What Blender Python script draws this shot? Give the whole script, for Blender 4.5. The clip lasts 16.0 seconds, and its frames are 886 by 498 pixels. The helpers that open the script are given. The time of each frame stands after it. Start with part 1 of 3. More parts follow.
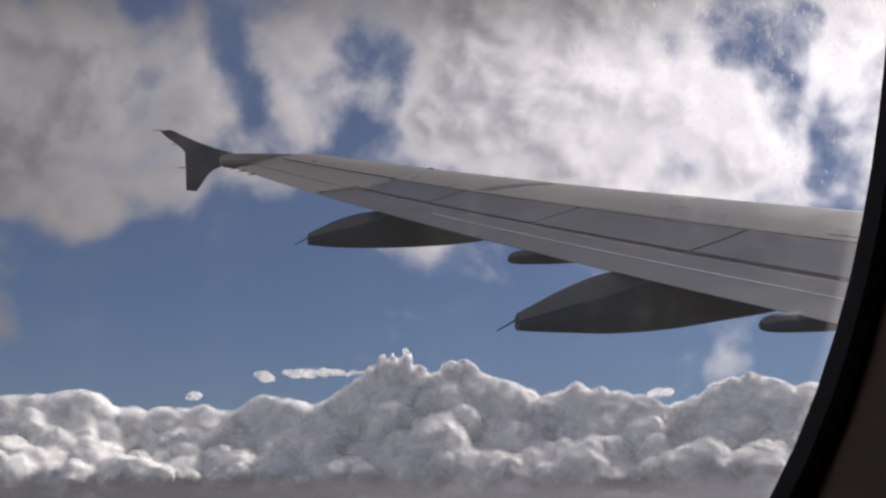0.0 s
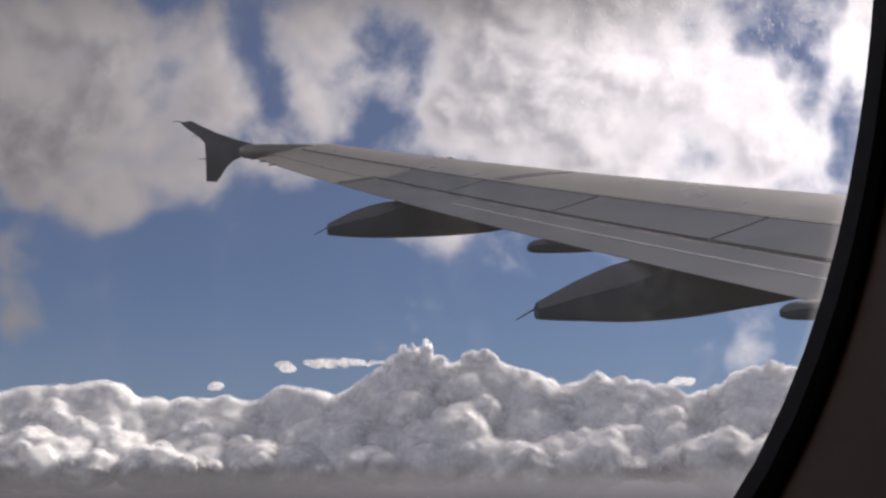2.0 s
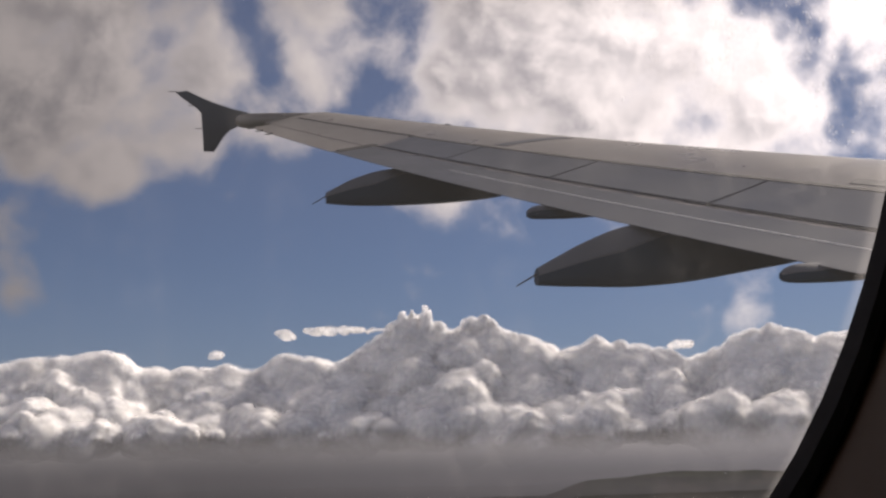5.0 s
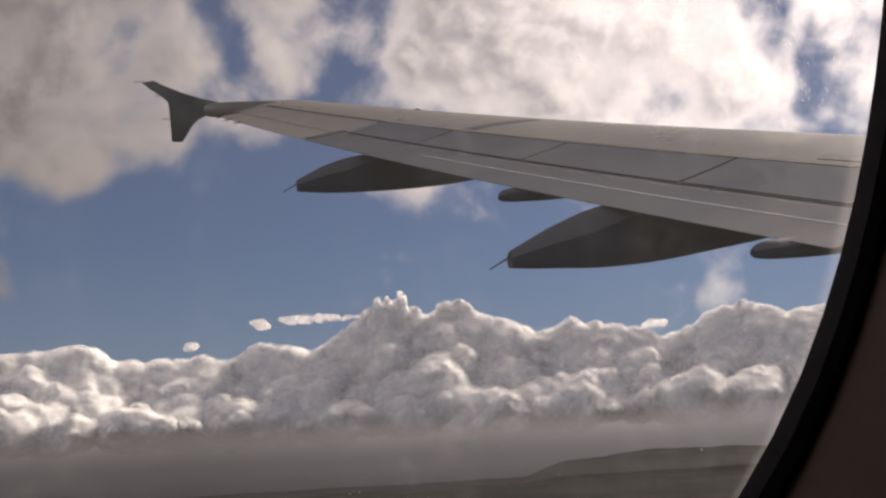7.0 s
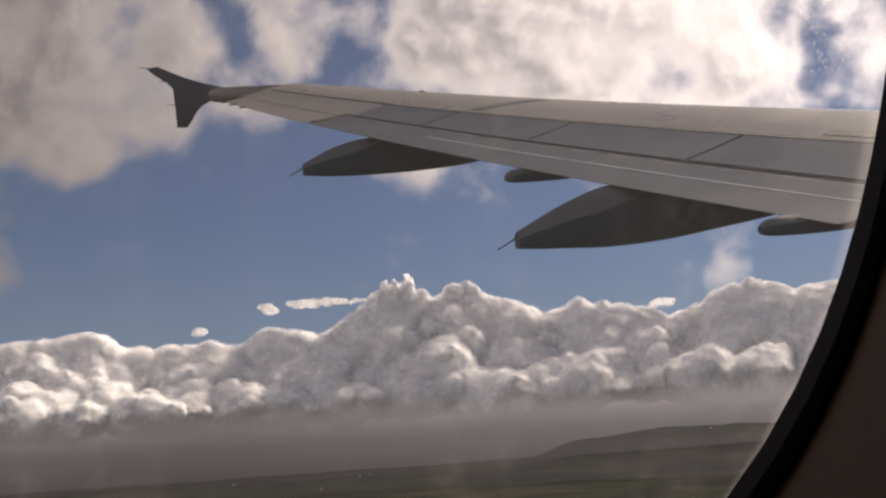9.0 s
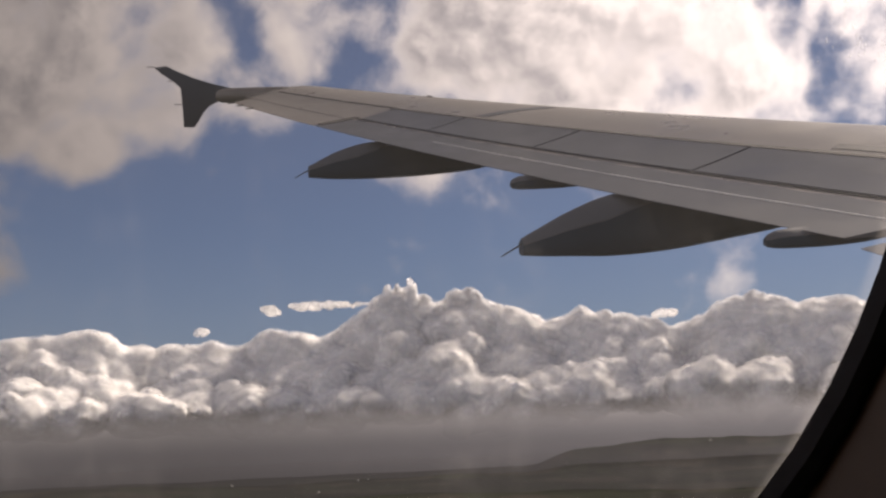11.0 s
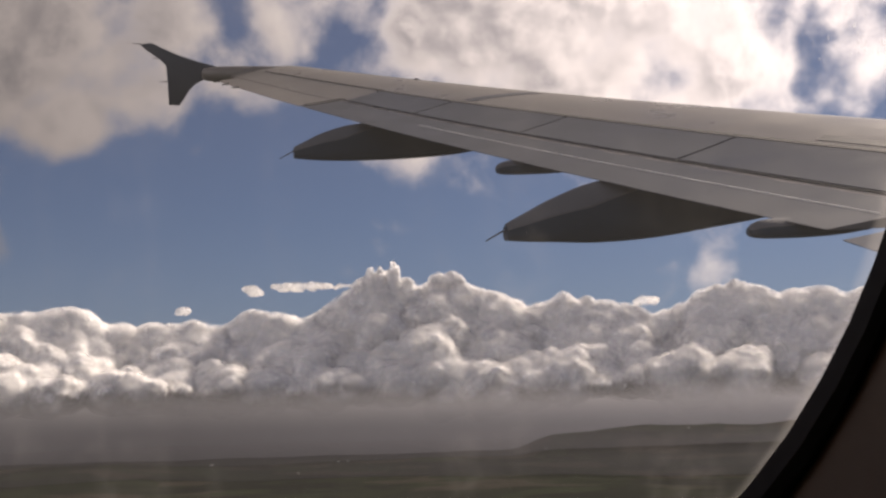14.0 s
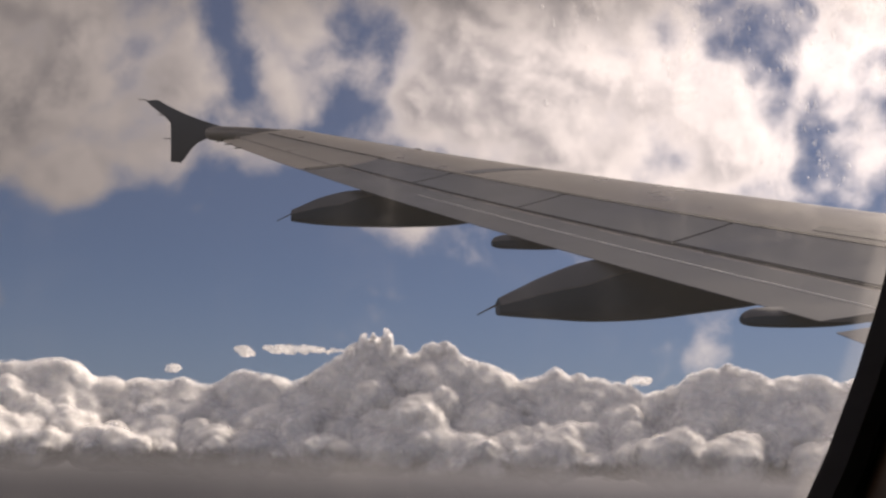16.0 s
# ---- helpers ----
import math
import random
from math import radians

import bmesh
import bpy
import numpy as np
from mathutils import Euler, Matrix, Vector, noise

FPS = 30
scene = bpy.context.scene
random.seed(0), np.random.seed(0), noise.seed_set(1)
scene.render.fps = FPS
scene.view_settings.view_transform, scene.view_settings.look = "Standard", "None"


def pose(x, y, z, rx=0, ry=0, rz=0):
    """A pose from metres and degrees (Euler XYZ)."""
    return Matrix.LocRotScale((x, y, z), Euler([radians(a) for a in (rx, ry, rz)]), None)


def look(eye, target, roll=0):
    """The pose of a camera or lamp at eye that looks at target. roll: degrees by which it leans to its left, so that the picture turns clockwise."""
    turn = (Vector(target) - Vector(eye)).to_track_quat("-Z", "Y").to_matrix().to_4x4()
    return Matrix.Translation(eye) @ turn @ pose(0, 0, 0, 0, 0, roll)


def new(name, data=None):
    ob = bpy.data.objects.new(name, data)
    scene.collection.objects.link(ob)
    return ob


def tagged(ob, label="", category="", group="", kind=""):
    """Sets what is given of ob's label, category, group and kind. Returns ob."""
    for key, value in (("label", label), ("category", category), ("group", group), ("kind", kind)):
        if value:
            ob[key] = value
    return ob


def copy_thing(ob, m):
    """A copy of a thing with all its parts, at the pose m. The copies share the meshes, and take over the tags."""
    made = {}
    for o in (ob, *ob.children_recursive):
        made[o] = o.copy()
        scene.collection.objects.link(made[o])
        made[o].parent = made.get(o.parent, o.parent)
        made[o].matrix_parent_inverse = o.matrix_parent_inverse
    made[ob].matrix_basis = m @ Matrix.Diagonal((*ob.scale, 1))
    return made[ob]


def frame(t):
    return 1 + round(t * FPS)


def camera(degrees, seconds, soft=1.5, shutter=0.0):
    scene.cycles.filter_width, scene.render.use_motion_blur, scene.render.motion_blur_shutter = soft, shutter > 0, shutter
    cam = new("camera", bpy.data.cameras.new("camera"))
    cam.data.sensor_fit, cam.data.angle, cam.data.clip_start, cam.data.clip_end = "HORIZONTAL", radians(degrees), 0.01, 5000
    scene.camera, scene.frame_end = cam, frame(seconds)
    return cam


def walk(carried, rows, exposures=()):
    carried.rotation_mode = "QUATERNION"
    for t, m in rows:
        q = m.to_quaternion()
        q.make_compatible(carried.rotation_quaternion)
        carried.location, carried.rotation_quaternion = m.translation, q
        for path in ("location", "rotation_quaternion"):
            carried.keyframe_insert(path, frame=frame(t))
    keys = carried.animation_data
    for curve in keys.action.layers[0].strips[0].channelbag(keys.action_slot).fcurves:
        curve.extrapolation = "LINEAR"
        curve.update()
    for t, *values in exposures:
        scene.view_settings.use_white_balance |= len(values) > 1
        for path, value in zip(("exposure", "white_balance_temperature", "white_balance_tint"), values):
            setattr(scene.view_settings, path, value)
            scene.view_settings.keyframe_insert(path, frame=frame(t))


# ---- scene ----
# The aircraft's own axes: x forward, y outboard over the port wing, z up. BANK stands it in the world, port wing raised.
def bank_pose():
    up = Vector((0.0415, 0.2505, 0.9672)).normalized()
    out = (Vector((0, 1, 0)) - up * up.y).normalized()
    fore = out.cross(up)
    return Matrix((fore, out, up)).to_4x4()


BANK = bank_pose()
LENS = 45.68

cam = camera(LENS, 16.0, soft=2.5)
# seconds, place in the aircraft, turn in degrees
PATH = [
    (0.0, -9.2096, 1.4088, 0.8723, 89.347, -0.288, -12.184),
    (0.5, -9.2034, 1.4169, 0.8661, 89.555, 0.403, -12.481),
    (1.0, -9.2093, 1.4073, 0.8680, 89.296, 0.370, -12.466),
    (1.5, -9.2100, 1.3948, 0.8688, 88.940, 0.417, -11.169),
    (2.0, -9.2074, 1.4004, 0.8679, 88.793, 0.001, -11.112),
    (2.5, -9.2104, 1.4053, 0.8619, 87.053, 0.754, -10.990),
    (3.0, -9.2058, 1.4069, 0.8732, 85.149, 0.535, -11.339),
    (3.5, -9.2202, 1.3989, 0.8674, 85.622, 1.105, -9.989),
    (4.0, -9.2140, 1.4010, 0.8677, 87.204, 0.235, -10.950),
    (6.5, -9.2215, 1.3974, 0.8820, 86.469, 1.979, -12.152),
    (7.0, -9.2086, 1.4150, 0.8715, 86.117, 2.102, -12.771),
    (7.5, -9.2112, 1.4130, 0.8675, 84.286, 2.387, -12.818),
    (8.0, -9.2208, 1.3839, 0.8761, 84.238, 3.718, -13.364),
    (8.5, -9.2168, 1.3954, 0.8728, 84.948, 3.414, -12.960),
    (11.0, -9.2167, 1.4166, 0.8649, 85.480, 1.683, -12.179),
    (11.5, -9.2181, 1.4093, 0.8669, 85.606, 1.333, -12.478),
    (12.0, -9.2169, 1.4133, 0.8675, 85.384, 0.794, -12.469),
    (12.5, -9.2095, 1.4293, 0.8619, 84.840, 0.618, -12.460),
    (13.0, -9.2223, 1.4077, 0.8775, 85.492, -0.880, -12.753),
    (13.5, -9.2150, 1.4178, 0.8635, 85.760, -1.317, -13.480),
    (14.0, -9.2216, 1.4139, 0.8657, 84.573, 0.504, -12.971),
    (14.5, -9.2399, 1.3903, 0.8739, 86.320, -0.438, -12.269),
    (15.0, -9.2198, 1.4124, 0.8735, 86.806, -1.546, -13.335),
    (15.5, -9.2197, 1.4033, 0.8722, 87.175, -1.866, -13.767),
    (16.0, -9.1892, 1.4516, 0.8747, 88.363, -2.457, -12.981),
]
# seconds, stops, kelvin, tint
EXPOSURES = [(0.0, 0.16, 6250, 14), (1.5, 0.26, 6320, 15), (3.0, 0.46, 6450, 16), (4.0, 0.42, 6550, 16), (7.0, 0.32, 7050, 17), (13.0, 0.38, 7150, 18), (16.0, 0.24, 7150, 18)]
walk(cam, [(row[0], BANK @ pose(*row[1:])) for row in PATH], EXPOSURES)

# ---------------------------------------------------------------- sky and sun
EYE = BANK @ Vector((-9.2, 1.4, 0.83))


def toward(azimuth, elevation):
    """A level-world direction: azimuth in degrees from the outboard side towards the nose."""
    a, e = radians(azimuth), radians(elevation)
    return Vector((math.sin(a) * math.cos(e), math.cos(a) * math.cos(e), math.sin(e)))


SUN_AZIMUTH, SUN_ELEVATION = 56.0, 35.0
SUN_WAY = toward(SUN_AZIMUTH, SUN_ELEVATION)


class Nodes:
    """Shortcuts for building a node tree."""

    def __init__(self, tree):
        self.tree = tree
        tree.nodes.clear()

    def add(self, kind, **values):
        node = self.tree.nodes.new(kind)
        for key, value in values.items():
            setattr(node, key, value)
        return node

    def wire(self, socket, value):
        if isinstance(value, bpy.types.NodeSocket):
            self.tree.links.new(value, socket)
        elif value is not None:
            socket.default_value = value

    def math(self, operation, a, b=None, c=None, clamp=False):
        node = self.add("ShaderNodeMath", operation=operation, use_clamp=clamp)
        for socket, value in zip(node.inputs, (a, b, c)):
            self.wire(socket, value)
        return node.outputs[0]

    def vector(self, operation, a, b=None, scale=None):
        node = self.add("ShaderNodeVectorMath", operation=operation)
        self.wire(node.inputs[0], a)
        self.wire(node.inputs[1], b)
        if scale is not None:
            self.wire(node.inputs["Scale"], scale)
        return node.outputs["Value"] if operation in ("DOT_PRODUCT", "LENGTH") else node.outputs[0]

    def noise(self, vector, scale, detail=6.0, rough=0.55, distortion=0.0, colour=False):
        node = self.add("ShaderNodeTexNoise")
        self.wire(node.inputs["Vector"], vector)
        for key, value in (("Scale", scale), ("Detail", detail), ("Roughness", rough), ("Distortion", distortion)):
            node.inputs[key].default_value = value
        return node.outputs["Color" if colour else 0]

    def span(self, value, a, b, lo=0.0, hi=1.0, kind="SMOOTHSTEP"):
        node = self.add("ShaderNodeMapRange", interpolation_type=kind)
        for socket, v in zip(node.inputs, (value, a, b, lo, hi)):
            self.wire(socket, v)
        return node.outputs[0]

    def mix(self, factor, a, b):
        node = self.add("ShaderNodeMix", data_type="RGBA")
        self.wire(node.inputs["Factor"], factor)
        self.wire(node.inputs[6], a)
        self.wire(node.inputs[7], b)
        return node.outputs[2]


def make_world():
    """Blue sky with a broken deck of soft cloud, brightest round the sun, and grey haze at the horizon."""
    world = bpy.data.worlds.new("sky")
    world.use_nodes = True
    n = Nodes(world.node_tree)
    way = n.add("ShaderNodeTexCoord").outputs["Generated"]
    split = n.add("ShaderNodeSeparateXYZ")
    n.wire(split.inputs[0], way)
    height = split.outputs[2]
    sky = n.add("ShaderNodeTexSky", sky_type="NISHITA", sun_disc=False, sun_elevation=radians(SUN_ELEVATION),
                sun_rotation=radians(SUN_AZIMUTH), altitude=1500.0, air_density=1.0, dust_density=0.6, ozone_density=2.0)
    blue = n.vector("MULTIPLY", sky.outputs[0], (0.0195, 0.0265, 0.0345))
    # how near the sun
    near = n.math("MAXIMUM", n.vector("DOT_PRODUCT", way, tuple(SUN_WAY)), 0.0)
    glow = n.math("POWER", near, 3.6)
    halo = n.math("POWER", near, 30.0)
    # deck: heaps at two sizes, bent into one another
    warp = n.vector("SUBTRACT", n.noise(way, 5.0, 3.0, 0.5, colour=True), (0.5, 0.5, 0.5))
    bent = n.vector("ADD", way, n.vector("SCALE", warp, scale=0.06))
    sunward = n.vector("SCALE", n.vector("SUBTRACT", tuple(SUN_WAY), way), scale=0.022)

    def heaps(at):
        great = n.math("MULTIPLY", n.math("SUBTRACT", n.noise(at, 5.5, 3.0, 0.5), 0.5), 1.25)
        small = n.math("MULTIPLY", n.math("SUBTRACT", n.noise(at, 11.0, 10.0, 0.60), 0.5), 1.05)
        return n.math("ADD", great, small)

    billow = heaps(bent)
    thick = n.math("ADD", billow, n.span(height, 0.190, 0.32, -0.40, 0.06))
    # azimuth, elevation, reach, amount: the great cloud by the sun, the one astern, and clear lanes between
    for azimuth, elevation, wide, amount in ((23.0, 22.0, 19.0, 0.30), (-9.0, 19.0, 13.0, 0.32), (-13.0, 13.0, 10.0, 0.40), (3.0, 20.5, 7.0, -0.30), (27.5, 22.5, 4.0, -0.22),
                                             (37.0, 17.0, 5.0, -0.20), (30.5, 9.0, 4.5, 0.13), (-2.0, 31.0, 12.0, 0.2)):
        reach = n.vector("DOT_PRODUCT", bent, tuple(toward(azimuth, elevation)))
        thick = n.math("ADD", thick, n.span(reach, math.cos(radians(wide)), 1.0, 0.0, amount))
    veil = n.span(thick, -0.12, 0.30)
    # heaps that fall away towards the sun are lit, their lee sides dull
    relief = n.math("SUBTRACT", billow, heaps(n.vector("ADD", bent, sunward)))
    core = n.math("MULTIPLY", n.span(thick, 0.10, 0.40), n.span(relief, 0.20, -0.20))
    light = n.math("ADD", n.math("MULTIPLY", glow, 1.40), n.math("ADD", n.math("MULTIPLY", halo, 0.5), 0.15))
    dark = n.math("ADD", n.math("MULTIPLY", glow, 0.55), 0.10)
    # greyer overhead
    over = n.span(height, 0.38, 0.47, 1.0, 0.36)
    light, dark = n.math("MULTIPLY", light, over), n.math("MULTIPLY", dark, over)
    # unseen cloud opposite the sun, brightened as added fill for the bank's near faces
    back_fill = n.span(n.vector("DOT_PRODUCT", way, tuple(SUN_WAY)), 0.1, -0.9, 0.0, 2.8)
    light, dark = n.math("ADD", light, back_fill), n.math("ADD", dark, back_fill)
    rim = n.vector("SCALE", (1.0, 0.940, 0.930), scale=light)
    belly = n.vector("SCALE", (0.98, 0.95, 1.01), scale=dark)
    cloud = n.mix(core, rim, belly)
    air = n.vector("ADD", n.mix(0.10, blue, (0.30, 0.285, 0.31, 1)), n.vector("SCALE", (0.5, 0.44, 0.48), scale=n.math("MULTIPLY", glow, 0.07)))
    colour = n.mix(veil, air, cloud)
    # haze low down
    haze = n.span(height, 0.22, 0.0)
    colour = n.mix(n.math("MULTIPLY", haze, 0.45), colour, (0.165, 0.192, 0.252, 1))
    mist = n.span(height, 0.040, 0.012)
    rain = n.mix(n.span(height, 0.030, -0.012), (0.26, 0.245, 0.245, 1), (0.060, 0.057, 0.060, 1))
    colour = n.mix(mist, colour, rain)
    back = n.add("ShaderNodeBackground")
    n.wire(back.inputs[0], colour)
    back.inputs[1].default_value = 1.0
    n.wire(n.add("ShaderNodeOutputWorld").inputs[0], back.outputs[0])
    scene.world = world


make_world()
sun = new("sun", bpy.data.lights.new("sun", "SUN"))
sun.data.energy, sun.data.angle, sun.data.color = 5.0, radians(4.0), (1.0, 0.93, 0.83)
sun.matrix_world = look((0, 0, 0), -SUN_WAY)

# ---------------------------------------------------------------- materials


def material(name):
    mat = bpy.data.materials.new(name)
    mat.use_nodes = True
    n = Nodes(mat.node_tree)
    return mat, n


def finish(n, shader):
    n.wire(n.add("ShaderNodeOutputMaterial").inputs[0], shader)


def principled(n, colour, rough, metal=0.0, normal=None, **more):
    s = n.add("ShaderNodeBsdfPrincipled", subsurface_method="BURLEY")
    n.wire(s.inputs["Base Color"], colour)
    n.wire(s.inputs["Roughness"], rough)
    n.wire(s.inputs["Metallic"], metal)
    n.wire(s.inputs["Normal"], normal)
    for key, value in more.items():
        n.wire(s.inputs[key.replace("_", " ")], value)
    return s.outputs[0]


def bump(n, height, distance, strength=1.0):
    b = n.add("ShaderNodeBump")
    n.wire(b.inputs["Height"], height)
    b.inputs["Distance"].default_value, b.inputs["Strength"].default_value = distance, strength
    return b.outputs[0]


def place(n):
    return n.add("ShaderNodeTexCoord").outputs["Object"]


def paint(name, low, high, rough=0.36, streak=1.0, metal=0.0, shine=0.45):
    """Weathered aircraft paint: mottled, with faint streaks along the airflow."""
    mat, n = material(name)
    at = place(n)
    broad = n.noise(at, 0.9, 4.0, 0.6)
    grain = n.noise(at, 22.0, 4.0, 0.6)
    flow = n.noise(n.vector("MULTIPLY", at, (0.5, 9.0, 4.0)), 1.0, 5.0, 0.6)
    wave = n.noise(n.vector("MULTIPLY", at, (1.3, 0.55, 1.0)), 1.0, 2.0, 0.5)
    mixed = n.math("ADD", n.math("MULTIPLY", broad, 0.45), n.math("ADD", n.math("MULTIPLY", flow, 0.28 * streak), n.math("MULTIPLY", grain, 0.15)))
    colour = n.mix(n.span(mixed, 0.3, 0.7), (*low, 1), (*high, 1))
    gloss = n.span(broad, 0.3, 0.7, rough - 0.08, rough + 0.08)
    finish(n, principled(n, colour, gloss, metal, bump(n, n.math("ADD", n.math("MULTIPLY", wave, 4.0), flow), 0.0006, 0.05), Specular_IOR_Level=shine))
    return mat


def plain(name, colour, rough, spread=0.12, scale=40.0, relief=0.0004):
    mat, n = material(name)
    at = place(n)
    a, b = n.noise(at, scale, 4.0), n.noise(at, scale * 0.12, 3.0)
    f = n.math("ADD", n.math("MULTIPLY", a, 0.5), n.math("MULTIPLY", b, 0.5))
    lo, hi = [c * (1 - spread) for c in colour], [c * (1 + spread) for c in colour]
    finish(n, principled(n, n.mix(n.span(f, 0.3, 0.7), (*lo, 1), (*hi, 1)), rough, 0.0, bump(n, a, relief)))
    return mat


WING_GREY = paint("wing_grey_paint", (0.205, 0.187, 0.168), (0.272, 0.249, 0.224), 0.33, shine=0.7)
SPOILER_GREY = paint("spoiler_grey_paint", (0.066, 0.075, 0.090), (0.100, 0.110, 0.128), 0.36, shine=0.4)
FLAP_GREY = paint("flap_grey_paint", (0.066, 0.074, 0.088), (0.098, 0.106, 0.122), 0.36, shine=0.4)
# fairing sides and top: shade and skylight are put into these two colours
FAIRING_SHADE = paint("fairing_shaded_side", (0.007, 0.027, 0.052), (0.015, 0.041, 0.076), 0.42, shine=0.15)
FAIRING_TOP = paint("fairing_lit_top", (0.075, 0.083, 0.098), (0.11, 0.118, 0.134), 0.36)
FENCE_GREY = paint("fence_dark_paint", (0.044, 0.058, 0.082), (0.068, 0.084, 0.112), 0.42, shine=0.2)
SLAT_METAL = paint("bare_metal", (0.26, 0.255, 0.245), (0.34, 0.33, 0.32), 0.27, 0.6, 0.0)
SEAM_METAL = paint("bright_seam_metal", (0.70, 0.70, 0.69), (0.80, 0.80, 0.79), 0.3, 1.0, 0.0)
DARK_GAP = plain("dark_gap", (0.03, 0.03, 0.032), 0.8)
PATCH_GREY = plain("dark_patch_grey", (0.075, 0.074, 0.075), 0.5)
WICK_BLACK = plain("wick_black", (0.035, 0.035, 0.035), 0.6)
SEAL_BLACK = plain("black_rubber", (0.032, 0.030, 0.033), 0.55, 0.2, 160.0, 0.0003)
TRIM_BEIGE = plain("beige_cabin_plastic", (0.28, 0.215, 0.17), 0.55, 0.05, 300.0, 0.00004)
SKIN_WHITE = plain("fuselage_paint", (0.22, 0.23, 0.25), 0.4, 0.04, 30.0)
ROOF_GREY = plain("pale_farm_roof", (0.55, 0.54, 0.52), 0.5, 0.1, 0.5, 0.01)
BARN_WHITE = plain("white_farm_wall", (0.78, 0.77, 0.74), 0.7, 0.06, 0.5, 0.01)
CARPET = plain("grey_cabin_lining", (0.36, 0.34, 0.33), 0.85, 0.15, 200.0)


def cloud_material(name, tint):
    """Bright water cloud: light sinks in and wanders before it leaves."""
    mat, n = material(name)
    at = place(n)
    lump = n.noise(at, 0.03, 5.0, 0.6)
    relief = bump(n, lump, 9.0, 0.06)
    finish(n, principled(n, (*tint, 1), 1.0, 0.0, relief, Subsurface_Weight=1.0, Subsurface_Radius=(1.0, 1.0, 1.0), Subsurface_Scale=16.0, Specular_IOR_Level=0.0))
    return mat


CLOUD = cloud_material("cumulus_white", (0.985, 0.98, 0.978))


def wisp_material(name, thin, thick, grain):
    """Mist at the edge of a cloud: torn, half clear, lit from both sides."""
    mat, n = material(name)
    at = place(n)
    torn = n.noise(at, grain, 3.0, 0.5)
    white = n.add("ShaderNodeBsdfDiffuse")
    white.inputs[0].default_value = (0.97, 0.965, 0.96, 1)
    through_light = n.add("ShaderNodeBsdfTranslucent")
    through_light.inputs[0].default_value = (0.97, 0.965, 0.96, 1)
    body = n.add("ShaderNodeMixShader")
    body.inputs[0].default_value = 0.62
    n.wire(body.inputs[1], white.outputs[0])
    n.wire(body.inputs[2], through_light.outputs[0])
    clear = n.add("ShaderNodeBsdfTransparent")
    m = n.add("ShaderNodeMixShader")
    n.wire(m.inputs[0], n.span(torn, 0.36, 0.66, thin, thick))
    n.wire(m.inputs[1], clear.outputs[0])
    n.wire(m.inputs[2], body.outputs[0])
    finish(n, m.outputs[0])
    return mat


WISP_NEAR = wisp_material("near_mist", 0.40, 0.85, 0.024)
WISP = wisp_material("thin_mist", 0.06, 0.66, 0.017)
WISP_LOOSE = wisp_material("loose_mist", 0.25, 0.6, 0.02)


def land_material():
    mat, n = material("hazy_farmland")
    at = place(n)
    field = n.add("ShaderNodeTexVoronoi")
    n.wire(field.inputs["Vector"], n.vector("ADD", at, n.vector("SCALE", n.noise(at, 0.004, 3.0, colour=True), scale=90.0)))
    field.inputs["Scale"].default_value = 0.011
    wood = n.noise(at, 0.006, 6.0, 0.62)
    tone = n.add("ShaderNodeSeparateColor")
    n.wire(tone.inputs[0], field.outputs["Color"])
    green = n.mix(tone.outputs[0], (0.013, 0.015, 0.012, 1), (0.020, 0.025, 0.016, 1))
    green = n.mix(n.span(tone.outputs[1], 0.75, 0.8), green, (0.030, 0.028, 0.023, 1))
    colour = n.mix(n.span(wood, 0.50, 0.60), green, (0.012, 0.013, 0.012, 1))
    d = n.add("ShaderNodeBsdfDiffuse")
    n.wire(d.inputs[0], colour)
    n.wire(d.inputs["Normal"], bump(n, wood, 6.0, 0.6))
    finish(n, d.outputs[0])
    return mat


LAND = land_material()


WIN_X, WIN_Y, WIN_Z, WIN_A, WIN_B, WIN_N = -9.2144, 1.5851, 0.9580, 0.1295, 0.1858, 2.60


